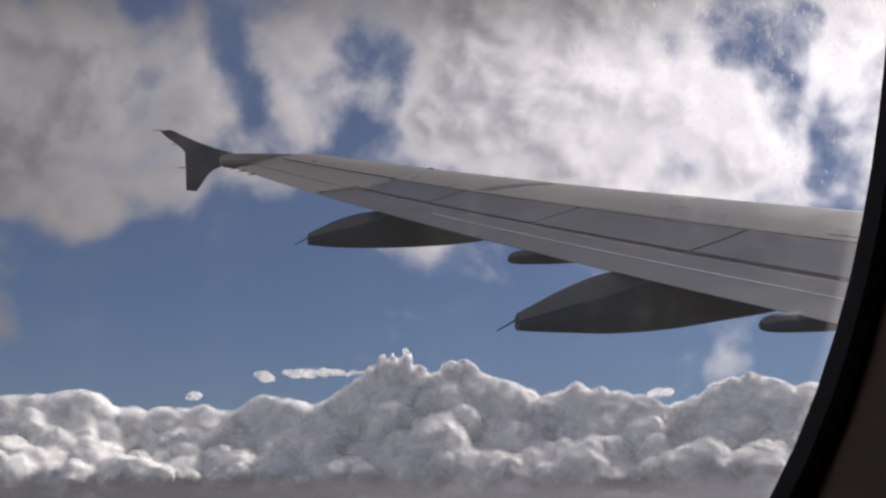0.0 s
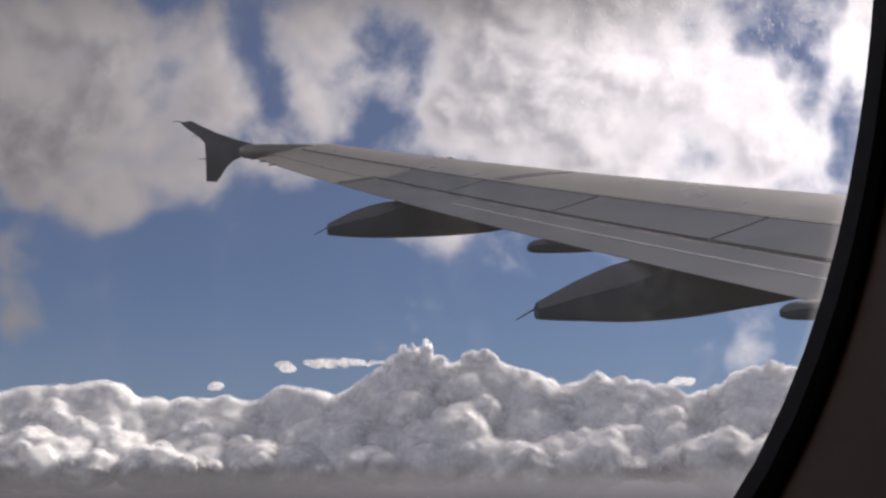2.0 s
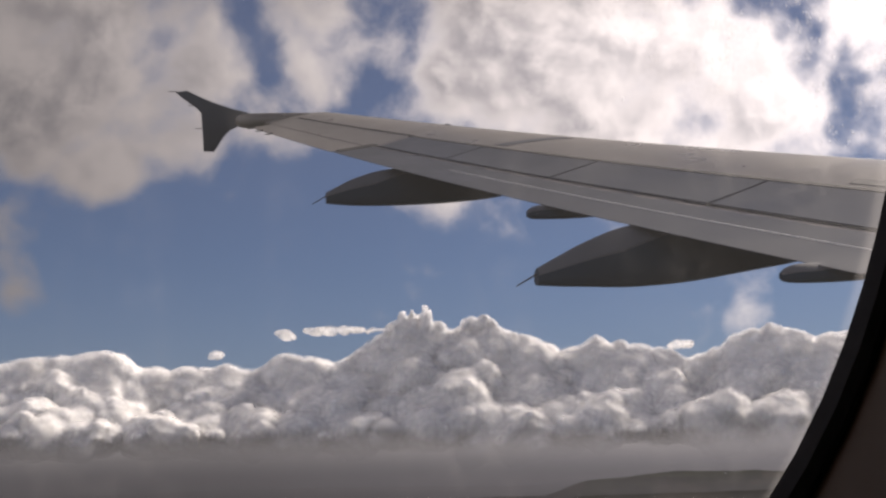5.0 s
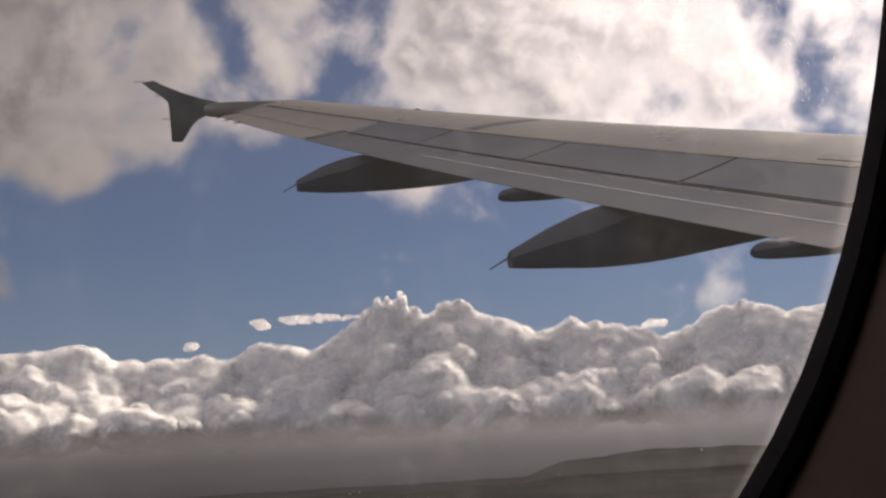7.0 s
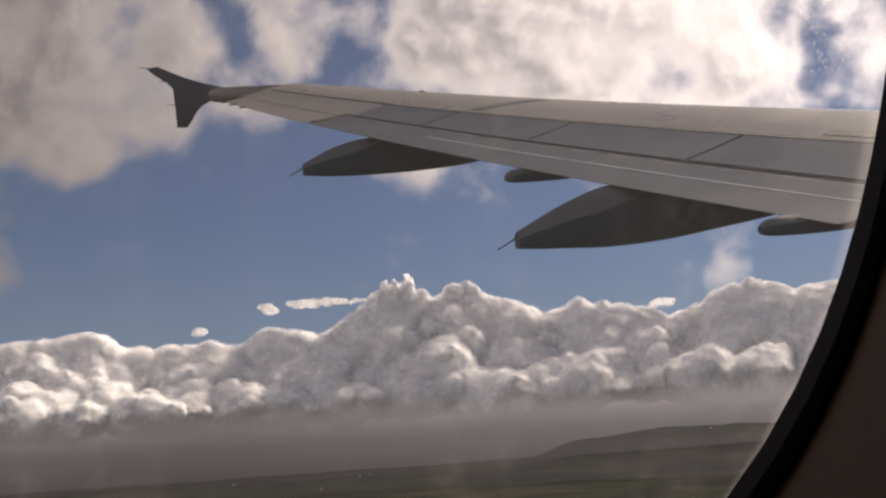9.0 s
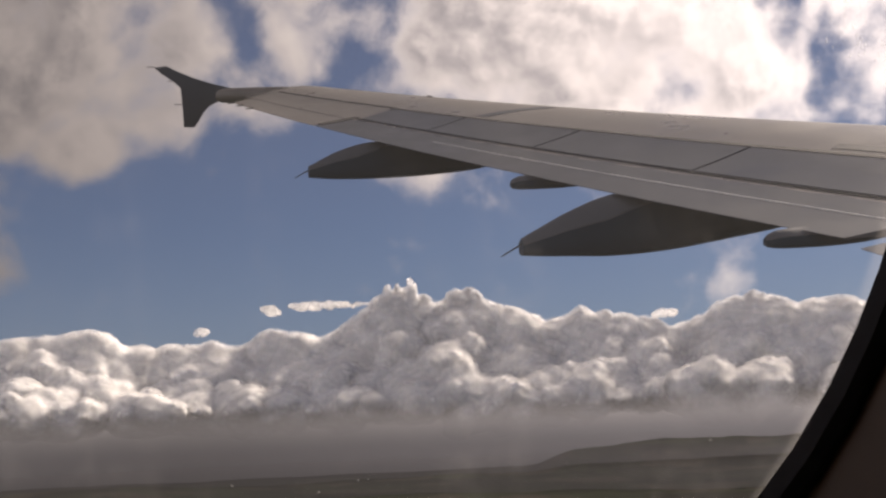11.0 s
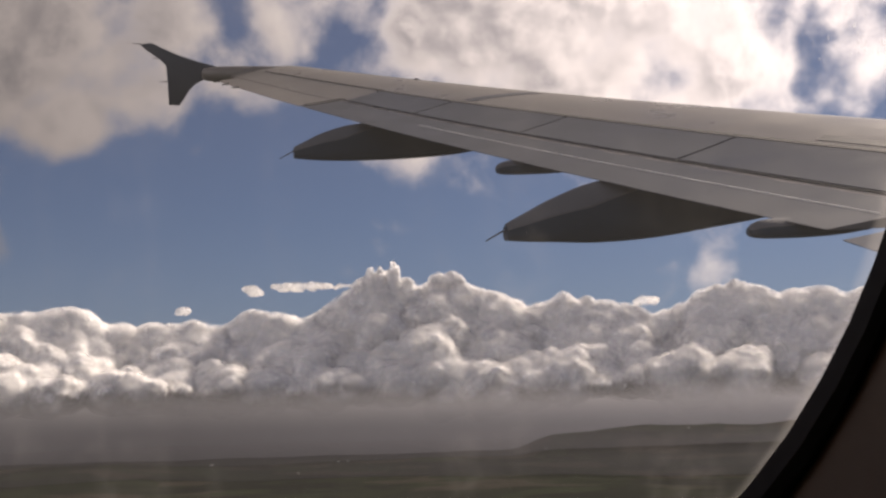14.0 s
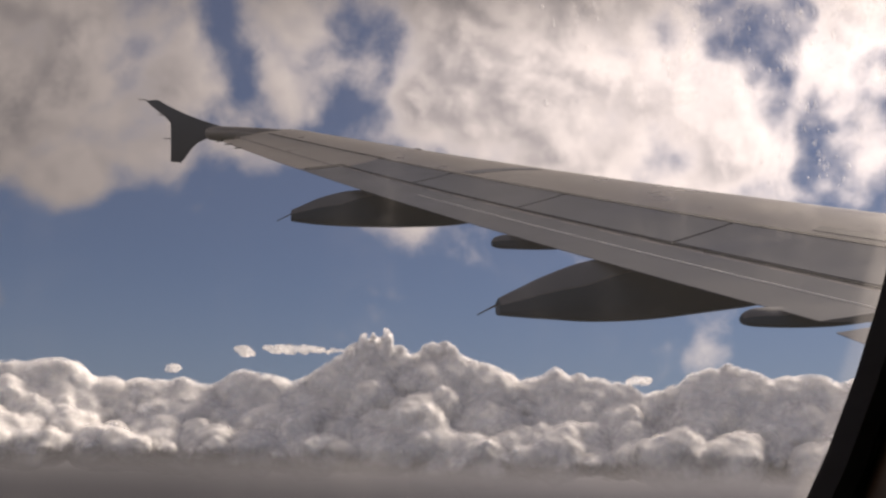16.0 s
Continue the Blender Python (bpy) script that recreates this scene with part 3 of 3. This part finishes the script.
def tube(outer, inner, x0, x1):
    """A round shell along the fuselage, open where the window panel sits."""
    half = math.asin(0.258 / outer)
    angles = [-half, half] + [half + (2 * math.pi - 2 * half) * i / 60 for i in range(1, 60)]
    xs = sorted([x0 + (x1 - x0) * i / 12 for i in range(13)] + [CAB["x0"] + 0.002, CAB["x1"] - 0.002])
    gap = xs.index(CAB["x0"] + 0.002)
    bm = bmesh.new()
    shells = []
    for r in (outer, inner):
        shells.append([[bm.verts.new((x, AXIS_Y + r * math.cos(a), AXIS_Z + r * math.sin(a))) for a in angles] for x in xs])
    count = len(angles)
    for rows in shells:
        for k in range(len(xs) - 1):
            for i in range(count):
                if k == gap and i == 0:
                    continue
                j = (i + 1) % count
                bm.faces.new((rows[k][i], rows[k][j], rows[k + 1][j], rows[k + 1][i]))
    for k in (0, len(xs) - 1):
        for i in range(count):
            j = (i + 1) % count
            bm.faces.new((shells[0][k][i], shells[0][k][j], shells[1][k][j], shells[1][k][i]))
    return bm


def structure(name, bm, mat, label, category, smooth=False):
    ob = link_mesh(name, bm, mat, smooth)
    ob.matrix_world = BANK
    return tagged(ob, label, category, kind="structure")


structure("wall_fuselage", tube(1.975, 1.955, -17.0, 4.5), SKIN_WHITE, "grey painted round fuselage skin", "wall", True)
structure("wall_window_panel", holed_wall(WIN_Y + 0.030, WIN_Y + 0.042, 0.046, **CAB), SKIN_WHITE, "grey painted skin panel round the window", "wall")
structure("wall_lining", tube(1.862, 1.85, -14.0, -4.0), TRIM_BEIGE, "beige plastic cabin lining", "wall", True)
structure("wall_cabin", holed_wall(WIN_Y - 0.085, WIN_Y - 0.072, 0.062, **CAB), TRIM_BEIGE, "beige plastic cabin side panel", "wall")

window = thing("window_1", "oval aircraft cabin window with black rubber seal", "window", kind="structure")
part("window_seal", ring_solid([(0.0, WIN_Y), (0.0015, WIN_Y - 0.003), (0.0035, WIN_Y - 0.004), (0.0055, WIN_Y - 0.003), (0.010, WIN_Y + 0.001), (0.048, WIN_Y + 0.022), (0.048, WIN_Y + 0.034), (0.043, WIN_Y + 0.034), (0.007, WIN_Y + 0.003)]),
     SEAL_BLACK, window, "black rubber window seal")
part("window_reveal", ring_solid([(0.0052, WIN_Y - 0.0022), (0.0062, WIN_Y - 0.006), (0.014, WIN_Y - 0.024), (0.028, WIN_Y - 0.052), (0.044, WIN_Y - 0.074), (0.060, WIN_Y - 0.084), (0.068, WIN_Y - 0.085), (0.068, WIN_Y - 0.074), (0.036, WIN_Y - 0.045), (0.013, WIN_Y - 0.001)]),
     TRIM_BEIGE, window, "beige moulded window surround")
pane_bm = loft([oval(0.011, WIN_Y + 0.009), oval(0.011, WIN_Y + 0.013)])
pane = part("window_pane", pane_bm, PANE, window, "clear acrylic pane, smeared and scratched", smooth=False)
pane.visible_shadow = False

# plain walls that close the cabin


def disc(x, thick, r):
    rings = []
    for px in (x, x + thick):
        rings.append([Vector((px, AXIS_Y + r * math.cos(2 * math.pi * i / 48), AXIS_Z + r * math.sin(2 * math.pi * i / 48))) for i in range(48)])
    return loft(rings)


for x, r in ((-17.0, 1.954), (-14.0, 1.849), (-4.06, 1.849), (4.44, 1.954)):
    structure("wall_bulkhead", disc(x, 0.06, r), CARPET, "plain grey bulkhead closing the fuselage", "wall")
structure("floor", box_bm(-13.93, -4.07, AXIS_Y - 1.35, AXIS_Y + 1.35, AXIS_Z - 1.30, AXIS_Z - 1.24, bevel=0.01), CARPET, "plain grey cabin floor", "floor")


def dried_spots():
    """Dried water spots and runs on the outer face of the pane: small flat uneven blisters."""
    rng = random.Random(11)
    bm = bmesh.new()
    y = WIN_Y + 0.0132
    for i in range(1000):
        if i % 4 == 0:
            x, z = -9.097 + rng.gauss(0, 0.0035), rng.uniform(0.882, 0.99)
        else:
            z = 0.892 + 0.10 * rng.random() ** 0.8
            x = rng.uniform(-9.145, -9.081)
            if z < 0.905 and x < -9.125 and rng.random() < 0.7:
                continue
        r = rng.uniform(0.00014, 0.00040) * (1.7 if i % 11 == 0 else 1.0)
        tall = rng.uniform(1.0, 1.9)
        rim = []
        for k in range(9):
            a = 2 * math.pi * k / 9
            s = r * rng.uniform(0.7, 1.2)
            rim.append(bm.verts.new((x + s * math.cos(a), y, z + s * tall * math.sin(a))))
        top = bm.verts.new((x, y + 0.0003, z))
        for k in range(9):
            bm.faces.new((rim[k], rim[(k + 1) % 9], top))
    ob = part("dried_water_spots", bm, DROPLET, window, "dried water spots and runs on the pane")
    tagged(ob, kind="stuff")
    ob.visible_shadow = True


dried_spots()

# ---------------------------------------------------------------- land
GROUND_Z = EYE.z - 90.0


def land_height(x, y):
    far = math.hypot(x, y)
    h = 9.0 * noise.fractal(Vector((x, y, 0)) * 0.0011, 1.0, 2.0, 5) + 3.0 * noise.noise(Vector((x, y, 5)) * 0.006)
    az = math.degrees(math.atan2(x, y))
    # long low hill on the horizon
    for centre, wide, dist, deep, tall, edge in ((30.0, 12.8, 2680, 360, 54, 12), (25.5, 3.5, 2740, 320, 12, 2), (37.0, 7.0, 2900, 380, 30, 3), (-6.0, 6.0, 2100, 300, 24, 3), (12.0, 5.0, 2300, 300, 10, 2),
                                                 (-24.0, 9.0, 3900, 500, 36, 2)):
        h += tall * math.exp(-abs((az - centre) / wide) ** edge - ((far - dist) / deep) ** 2)
    rough = noise.fractal(Vector((x, y, 2)) * 0.0045, 0.9, 2.1, 5)
    return h + (2.0 + min(8.0, 0.10 * max(0.0, h))) * rough


def build_ground():
    bm = bmesh.new()
    rings, spokes = 90, 720
    radii = [60 + 4880 * (i / (rings - 1)) ** 1.35 for i in range(rings)]
    grid = []
    for r in radii:
        row = []
        for s in range(spokes):
            a = 2 * math.pi * s / spokes
            x, y = EYE.x + r * math.sin(a), EYE.y + r * math.cos(a)
            row.append(bm.verts.new((x, y, GROUND_Z + land_height(x, y))))
        grid.append(row)
    for a, b in zip(grid, grid[1:]):
        for s in range(spokes):
            bm.faces.new((a[s], a[(s + 1) % spokes], b[(s + 1) % spokes], b[s]))
    bm.faces.new(list(reversed(grid[0])))
    ob = link_mesh("ground", bm, LAND)
    tagged(ob, "hazy dark green farmland with low hills", "ground", kind="structure")


build_ground()

# ---------------------------------------------------------------- cumulus bank
BANK_FAR = 3990.0
# azimuth of the outline and its elevation, degrees
OUTLINE = [(-45.0, 5.6), (-22.0, 5.9), (-13.8, 5.1), (-9.7, 5.6), (-8.2, 5.9), (-6.2, 5.9), (-4.2, 5.0), (-3.1, 4.6), (-1.4, 5.0), (-0.2, 5.2), (0.9,
           5.0), (1.8, 4.9), (3.0, 5.8), (4.2, 5.5), (5.4, 5.5), (6.6, 5.9), (7.8, 6.5), (8.7, 7.3), (9.6, 8.3), (10.9, 7.9), (11.8, 7.1), (12.7, 7.8), (13.8,
           7.9), (14.6, 7.1), (15.8, 6.9), (16.8, 6.3), (18.0, 5.7), (18.9, 5.9), (19.8, 6.5), (21.0, 6.4), (22.2, 6.0), (23.7, 5.5), (25.5, 4.9), (26.7, 5.9),
           (27.6, 6.6), (29.3, 6.8), (30.4, 6.2), (31.3, 5.6), (32.7, 6.3), (33.8, 5.8), (35.4, 6.0), (40.0, 6.4), (46.0, 6.0), (60.0, 6.2)]
BASE = 1.75


def unit_ball(fine):
    ball = bmesh.new()
    bmesh.ops.create_icosphere(ball, subdivisions=fine, radius=1.0)
    ball.verts.ensure_lookup_table()
    v, f = np.array([w.co[:] for w in ball.verts]), np.array([[w.index for w in face.verts] for face in ball.faces])
    ball.free()
    return v, f


BALLS = {fine: unit_ball(fine) for fine in (1, 2, 3)}


class Heap:
    """Gathers lumps of cloud before they are merged into one skin."""

    def __init__(self, seed):
        self.rng, self.verts, self.faces, self.count = random.Random(seed), [], [], 0

    def puff(self, centre, r, squash=0.9):
        v, f = BALLS[3 if r > 45 else 2 if r > 12 else 1]
        self.verts.append(v * np.array((r, r, r * squash)) + np.array(centre))
        self.faces.append(f + self.count)
        self.count += len(v)

    def head(self, centre, r, deep, many=13, squash=0.9):
        """A rounded head that carries smaller ones on its upper and outer side, and those smaller ones again."""
        self.puff(centre, r, squash)
        if deep == 0 or r < 14:
            return
        for _ in range(many):
            d = Vector((self.rng.gauss(0, 1), self.rng.gauss(-0.5, 1), self.rng.gauss(0.5, 0.9)))
            d.normalize()
            size = r * self.rng.uniform(0.34, 0.62)
            self.head(Vector(centre) + Vector((d.x, d.y, d.z * squash)) * r * self.rng.uniform(0.66, 0.88), size, deep - 1, 5, squash)

    def mesh(self, name):
        data = bpy.data.meshes.new(name)
        data.from_pydata(np.concatenate(self.verts).tolist(), [], np.concatenate(self.faces).tolist())
        data.polygons.foreach_set("use_smooth", [True] * len(data.polygons))
        return data


TEXTURES = {}


def billow_texture(size):
    """Soft knobs, one texture for each size."""
    if size not in TEXTURES:
        tex = bpy.data.textures.new("billow", "CLOUDS")
        tex.noise_scale, tex.noise_depth, tex.noise_basis, tex.noise_type = size, 3, "ORIGINAL_PERLIN", "SOFT_NOISE"
        TEXTURES[size] = tex
    return TEXTURES[size]


def cloud_skin(ob, voxel, swells, rise, rounds):
    """Merge the lumps, swell the skin unevenly and lift it off by rise metres."""
    skin = ob.modifiers.new("merge", "REMESH")
    skin.mode, skin.voxel_size, skin.use_smooth_shade = "VOXEL", voxel, True
    for size, amount in swells:
        swell = ob.modifiers.new("billow", "DISPLACE")
        swell.texture, swell.texture_coords = billow_texture(size), "GLOBAL"
        swell.strength, swell.mid_level = amount, 0.5
    if rise:
        lift = ob.modifiers.new("lift", "DISPLACE")
        lift.strength, lift.mid_level = rise, 0.0
    ease = ob.modifiers.new("ease", "SMOOTH")
    ease.factor, ease.iterations = 0.5, rounds


def cloud_object(heap, name, label, group="", voxel=5.5, swells=((70.0, 64.0), (28.0, 24.0), (12.0, 6.0)), shells=((7.0, 8, WISP_NEAR), (15.0, 8, WISP)), core=CLOUD, rounds=3):
    mesh = heap.mesh(name)
    mist = mesh.copy()
    mesh.materials.append(core)
    ob = tagged(new(name, mesh), label, "cloud", group)
    cloud_skin(ob, voxel, swells, 0.0, rounds)
    for rise, ease, mat in shells:
        data = mist.copy()
        data.materials.append(mat)
        veil = new("wisp", data)
        veil.parent = ob
        tagged(veil, "thin white mist fraying from the cloud")
        cloud_skin(veil, voxel * 2.2, swells, rise, ease)
    return ob


def at_bank(az, el, far=BANK_FAR):
    d = toward(az, 0)
    return Vector((EYE.x + d.x * far, EYE.y + d.y * far, EYE.z + far * math.tan(radians(el))))


def cumulus(a0, a1, seed, voxel):
    """One cumulus of the bank, between two azimuths: heads along the crest, lower heads before them, a flat torn base."""
    heap = Heap(seed)
    rng = heap.rng
    metre = math.degrees(1 / BANK_FAR)
    az = a0
    while az < a1:
        # crest
        r = rng.uniform(26, 60)
        heap.head(at_bank(az, along(OUTLINE, az) - 0.22 - 1.25 * r * metre, BANK_FAR + rng.uniform(0, 60)), r, 2, 7)
        # small knobs that break its edge
        for _ in range(3):
            k = az + rng.uniform(-0.6, 0.6)
            heap.head(at_bank(k, along(OUTLINE, k) - rng.uniform(0.12, 0.65), BANK_FAR - rng.uniform(0, 50)), rng.uniform(9, 22), 1, 5)
        az += r * metre * rng.uniform(0.6, 1.2)
    # slope before the crest: heads that step down towards the viewer
    for _ in range(int(6.5 * (a1 - a0))):
        az, f = rng.uniform(a0, a1), rng.uniform(0.08, 1.0)
        top = along(OUTLINE, az) - 0.7
        far = 3570.0 + 400.0 * f + 130.0 * noise.noise(Vector((az * 0.3, f * 1.5, 4.0)))
        r = rng.choice((34, 46, 60, 76, 95)) * rng.uniform(0.85, 1.15)
        heap.head(at_bank(az, max(BASE + (top - BASE) * f - 0.85 * math.degrees(r / far), BASE - 0.1 + 0.25 * rng.random()), far), r, 2, 5, rng.uniform(0.62, 0.9))
    # solid heart behind them
    az = a0
    while az < a1:
        top = along(OUTLINE, az)
        for f in (0.2, 0.5, 0.72):
            r = rng.uniform(90, 120)
            heap.puff(at_bank(az, BASE + (top - BASE) * f - 0.2, BANK_FAR + 50 - 190 * (1 - f)), r)
        az += 1.1
    # torn foot, back under the heads
    for _ in range(int(2.5 * (a1 - a0))):
        heap.puff(at_bank(rng.uniform(a0, a1), BASE + rng.uniform(-0.3, 0.1), BANK_FAR - rng.uniform(150, 420)), rng.uniform(18, 40), 0.45)
    return cloud_object(heap, "cumulus_cloud", "billowing white cumulus cloud with grey ragged base", "cumulus bank over the land", voxel)


def build_bank():
    for seed, (a0, a1) in enumerate(((-34, -19), (-19, -9.5), (-9.5, -3.4), (-3.4, 2.0), (2.0, 7.5), (7.5, 17.5), (17.5, 25.4), (25.4, 36.5), (36.5, 52))):
        cumulus(a0, a1, 20 + seed, 5.5 if a1 > -12 and a0 < 36 else 13.0)


build_bank()


def build_spires():
    """Torn upright strands that climb out of the highest head."""
    heap = Heap(4)
    rng = heap.rng
    for i in range(26):
        az = rng.uniform(7.6, 11.0)
        foot, top = along(OUTLINE, az) - 1.3, along(OUTLINE, az) + rng.uniform(-0.4, 0.75)
        count = 14
        for k in range(count):
            t = k / (count - 1)
            heap.puff(at_bank(az + 0.10 * t + rng.gauss(0, 0.03), foot + (top - foot) * t, BANK_FAR - 75 + rng.uniform(-25, 25)), (19 - 13 * t) * rng.uniform(0.7, 1.1), 1.2)
    cloud_object(heap, "cloud_spire", "torn upright white strands on top of the cumulus", "", 3.4, ((24.0, 12.0),), ((6.0, 3, WISP_LOOSE),))


build_spires()


def build_streak():
    """The long thin streak of cloud beside the highest tower, with a knot at its end."""
    heap = Heap(3)
    rng = heap.rng
    for i in range(90):
        t = i / 89
        az, el = 3.9 + 4.7 * t, 7.30 + 0.05 * t + rng.gauss(0, 0.06)
        heap.puff(at_bank(az, el), rng.uniform(11, 17) * (0.65 + 0.35 * math.sin(math.pi * min(1.0, 0.15 + t))), 0.55)
    for i in range(16):
        heap.puff(at_bank(2.9 + rng.gauss(0, 0.22), 7.1 + rng.gauss(0, 0.09)), rng.uniform(8, 17), 0.7)
    cloud_object(heap, "cloud_streak", "long thin white streak of cloud", "", 4.0, ((24.0, 7.0),), ((8.0, 8, WISP),), WISP_LOOSE, 8)


build_streak()


def build_scrap(az, el, seed, wide=0.22, many=12):
    """A small torn scrap of cloud over the bank."""
    heap = Heap(seed)
    rng = heap.rng
    for i in range(many):
        heap.puff(at_bank(az + wide * rng.uniform(-1, 1), el + rng.gauss(0, 0.06)), rng.uniform(10, 18), 0.6)
    cloud_object(heap, "cloud_scrap", "small torn scrap of white cloud", "scraps of cloud over the bank", 4.0, ((24.0, 12.0),), ((8.0, 8, WISP),), WISP_LOOSE, 8)


build_scrap(-0.8, 6.05, 5)
build_scrap(24.3, 6.05, 6, 0.6, 22)


# ---------------------------------------------------------------- far farm buildings


def gable(x0, x1, y0, y1, z0, z1, over):
    """A pitched roof over a plan, with eaves that stand out."""
    bm = bmesh.new()
    ends = []
    for x in (x0 - over, x1 + over):
        ends.append([bm.verts.new(p) for p in ((x, y0 - over, z0), (x, (y0 + y1) / 2, z1), (x, y1 + over, z0), (x, y1 + over, z0 - 0.3), (x, (y0 + y1) / 2, z1 - 0.3), (x, y0 - over, z0 - 0.3))])
    a, b = ends
    for i in range(6):
        bm.faces.new((a[i], a[(i + 1) % 6], b[(i + 1) % 6], b[i]))
    bm.faces.new(a)
    bm.faces.new(b)
    return bm


def farm_building():
    barn = thing("farm_building", "small white farm building with pale roof on farmland", "building", "scattered farm buildings", at=Matrix())
    part("wall", box_bm(-5, 5, -3, 3, -1, 3), BARN_WHITE, barn, smooth=False)
    part("roof", gable(-5, 5, -3, 3, 3, 5, 0.4), ROOF_GREY, barn, "pale sheet roof", smooth=False)
    return barn


def on_land(az, far, turn, size=0.6):
    p = EYE + toward(az, 0) * far
    return Matrix.Translation((p.x, p.y, GROUND_Z + land_height(p.x, p.y))) @ pose(0, 0, 0, 0, 0, turn) @ Matrix.Scale(size, 4)


first = farm_building()
first.matrix_world = on_land(0.8, 2350, 20)
for az, far, turn in ((4.2, 2420, 75), (7.4, 2300, 10), (7.9, 2315, 100), (5.3, 2050, 40), (13.5, 2500, 130), (-6.0, 2450, 15), (18.5, 2380, 60), (26.0, 2600, 35)):
    copy_thing(first, on_land(az, far, turn))


# ---------------------------------------------------------------- glowing sheets for rain haze in the distance


def haze_glow_sheet(far, top_el, foot_el, most, colour):
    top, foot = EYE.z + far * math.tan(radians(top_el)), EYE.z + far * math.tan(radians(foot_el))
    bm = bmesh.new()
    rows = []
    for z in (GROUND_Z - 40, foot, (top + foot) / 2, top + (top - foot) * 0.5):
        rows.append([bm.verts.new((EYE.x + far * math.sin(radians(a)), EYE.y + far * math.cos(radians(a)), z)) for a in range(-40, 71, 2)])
    for a, b in zip(rows, rows[1:]):
        for i in range(len(a) - 1):
            bm.faces.new((a[i], a[i + 1], b[i + 1], b[i]))
    ob = link_mesh("backdrop_haze_glow", bm, haze_glow_material("rain_haze_glow", colour, top, foot, most))
    tagged(ob, "glowing sheet standing in for grey rain haze under distant cloud", "haze", kind="structure")


# added self-lit veils that fade the cloud base and the far land
haze_glow_sheet(3080, 2.3, 0.55, 0.93, (0.222, 0.212, 0.218))
haze_glow_sheet(2350, 0.2, -1.5, 0.52, (0.080, 0.076, 0.082))
haze_glow_sheet(1750, -0.9, -2.6, 0.50, (0.048, 0.046, 0.050))
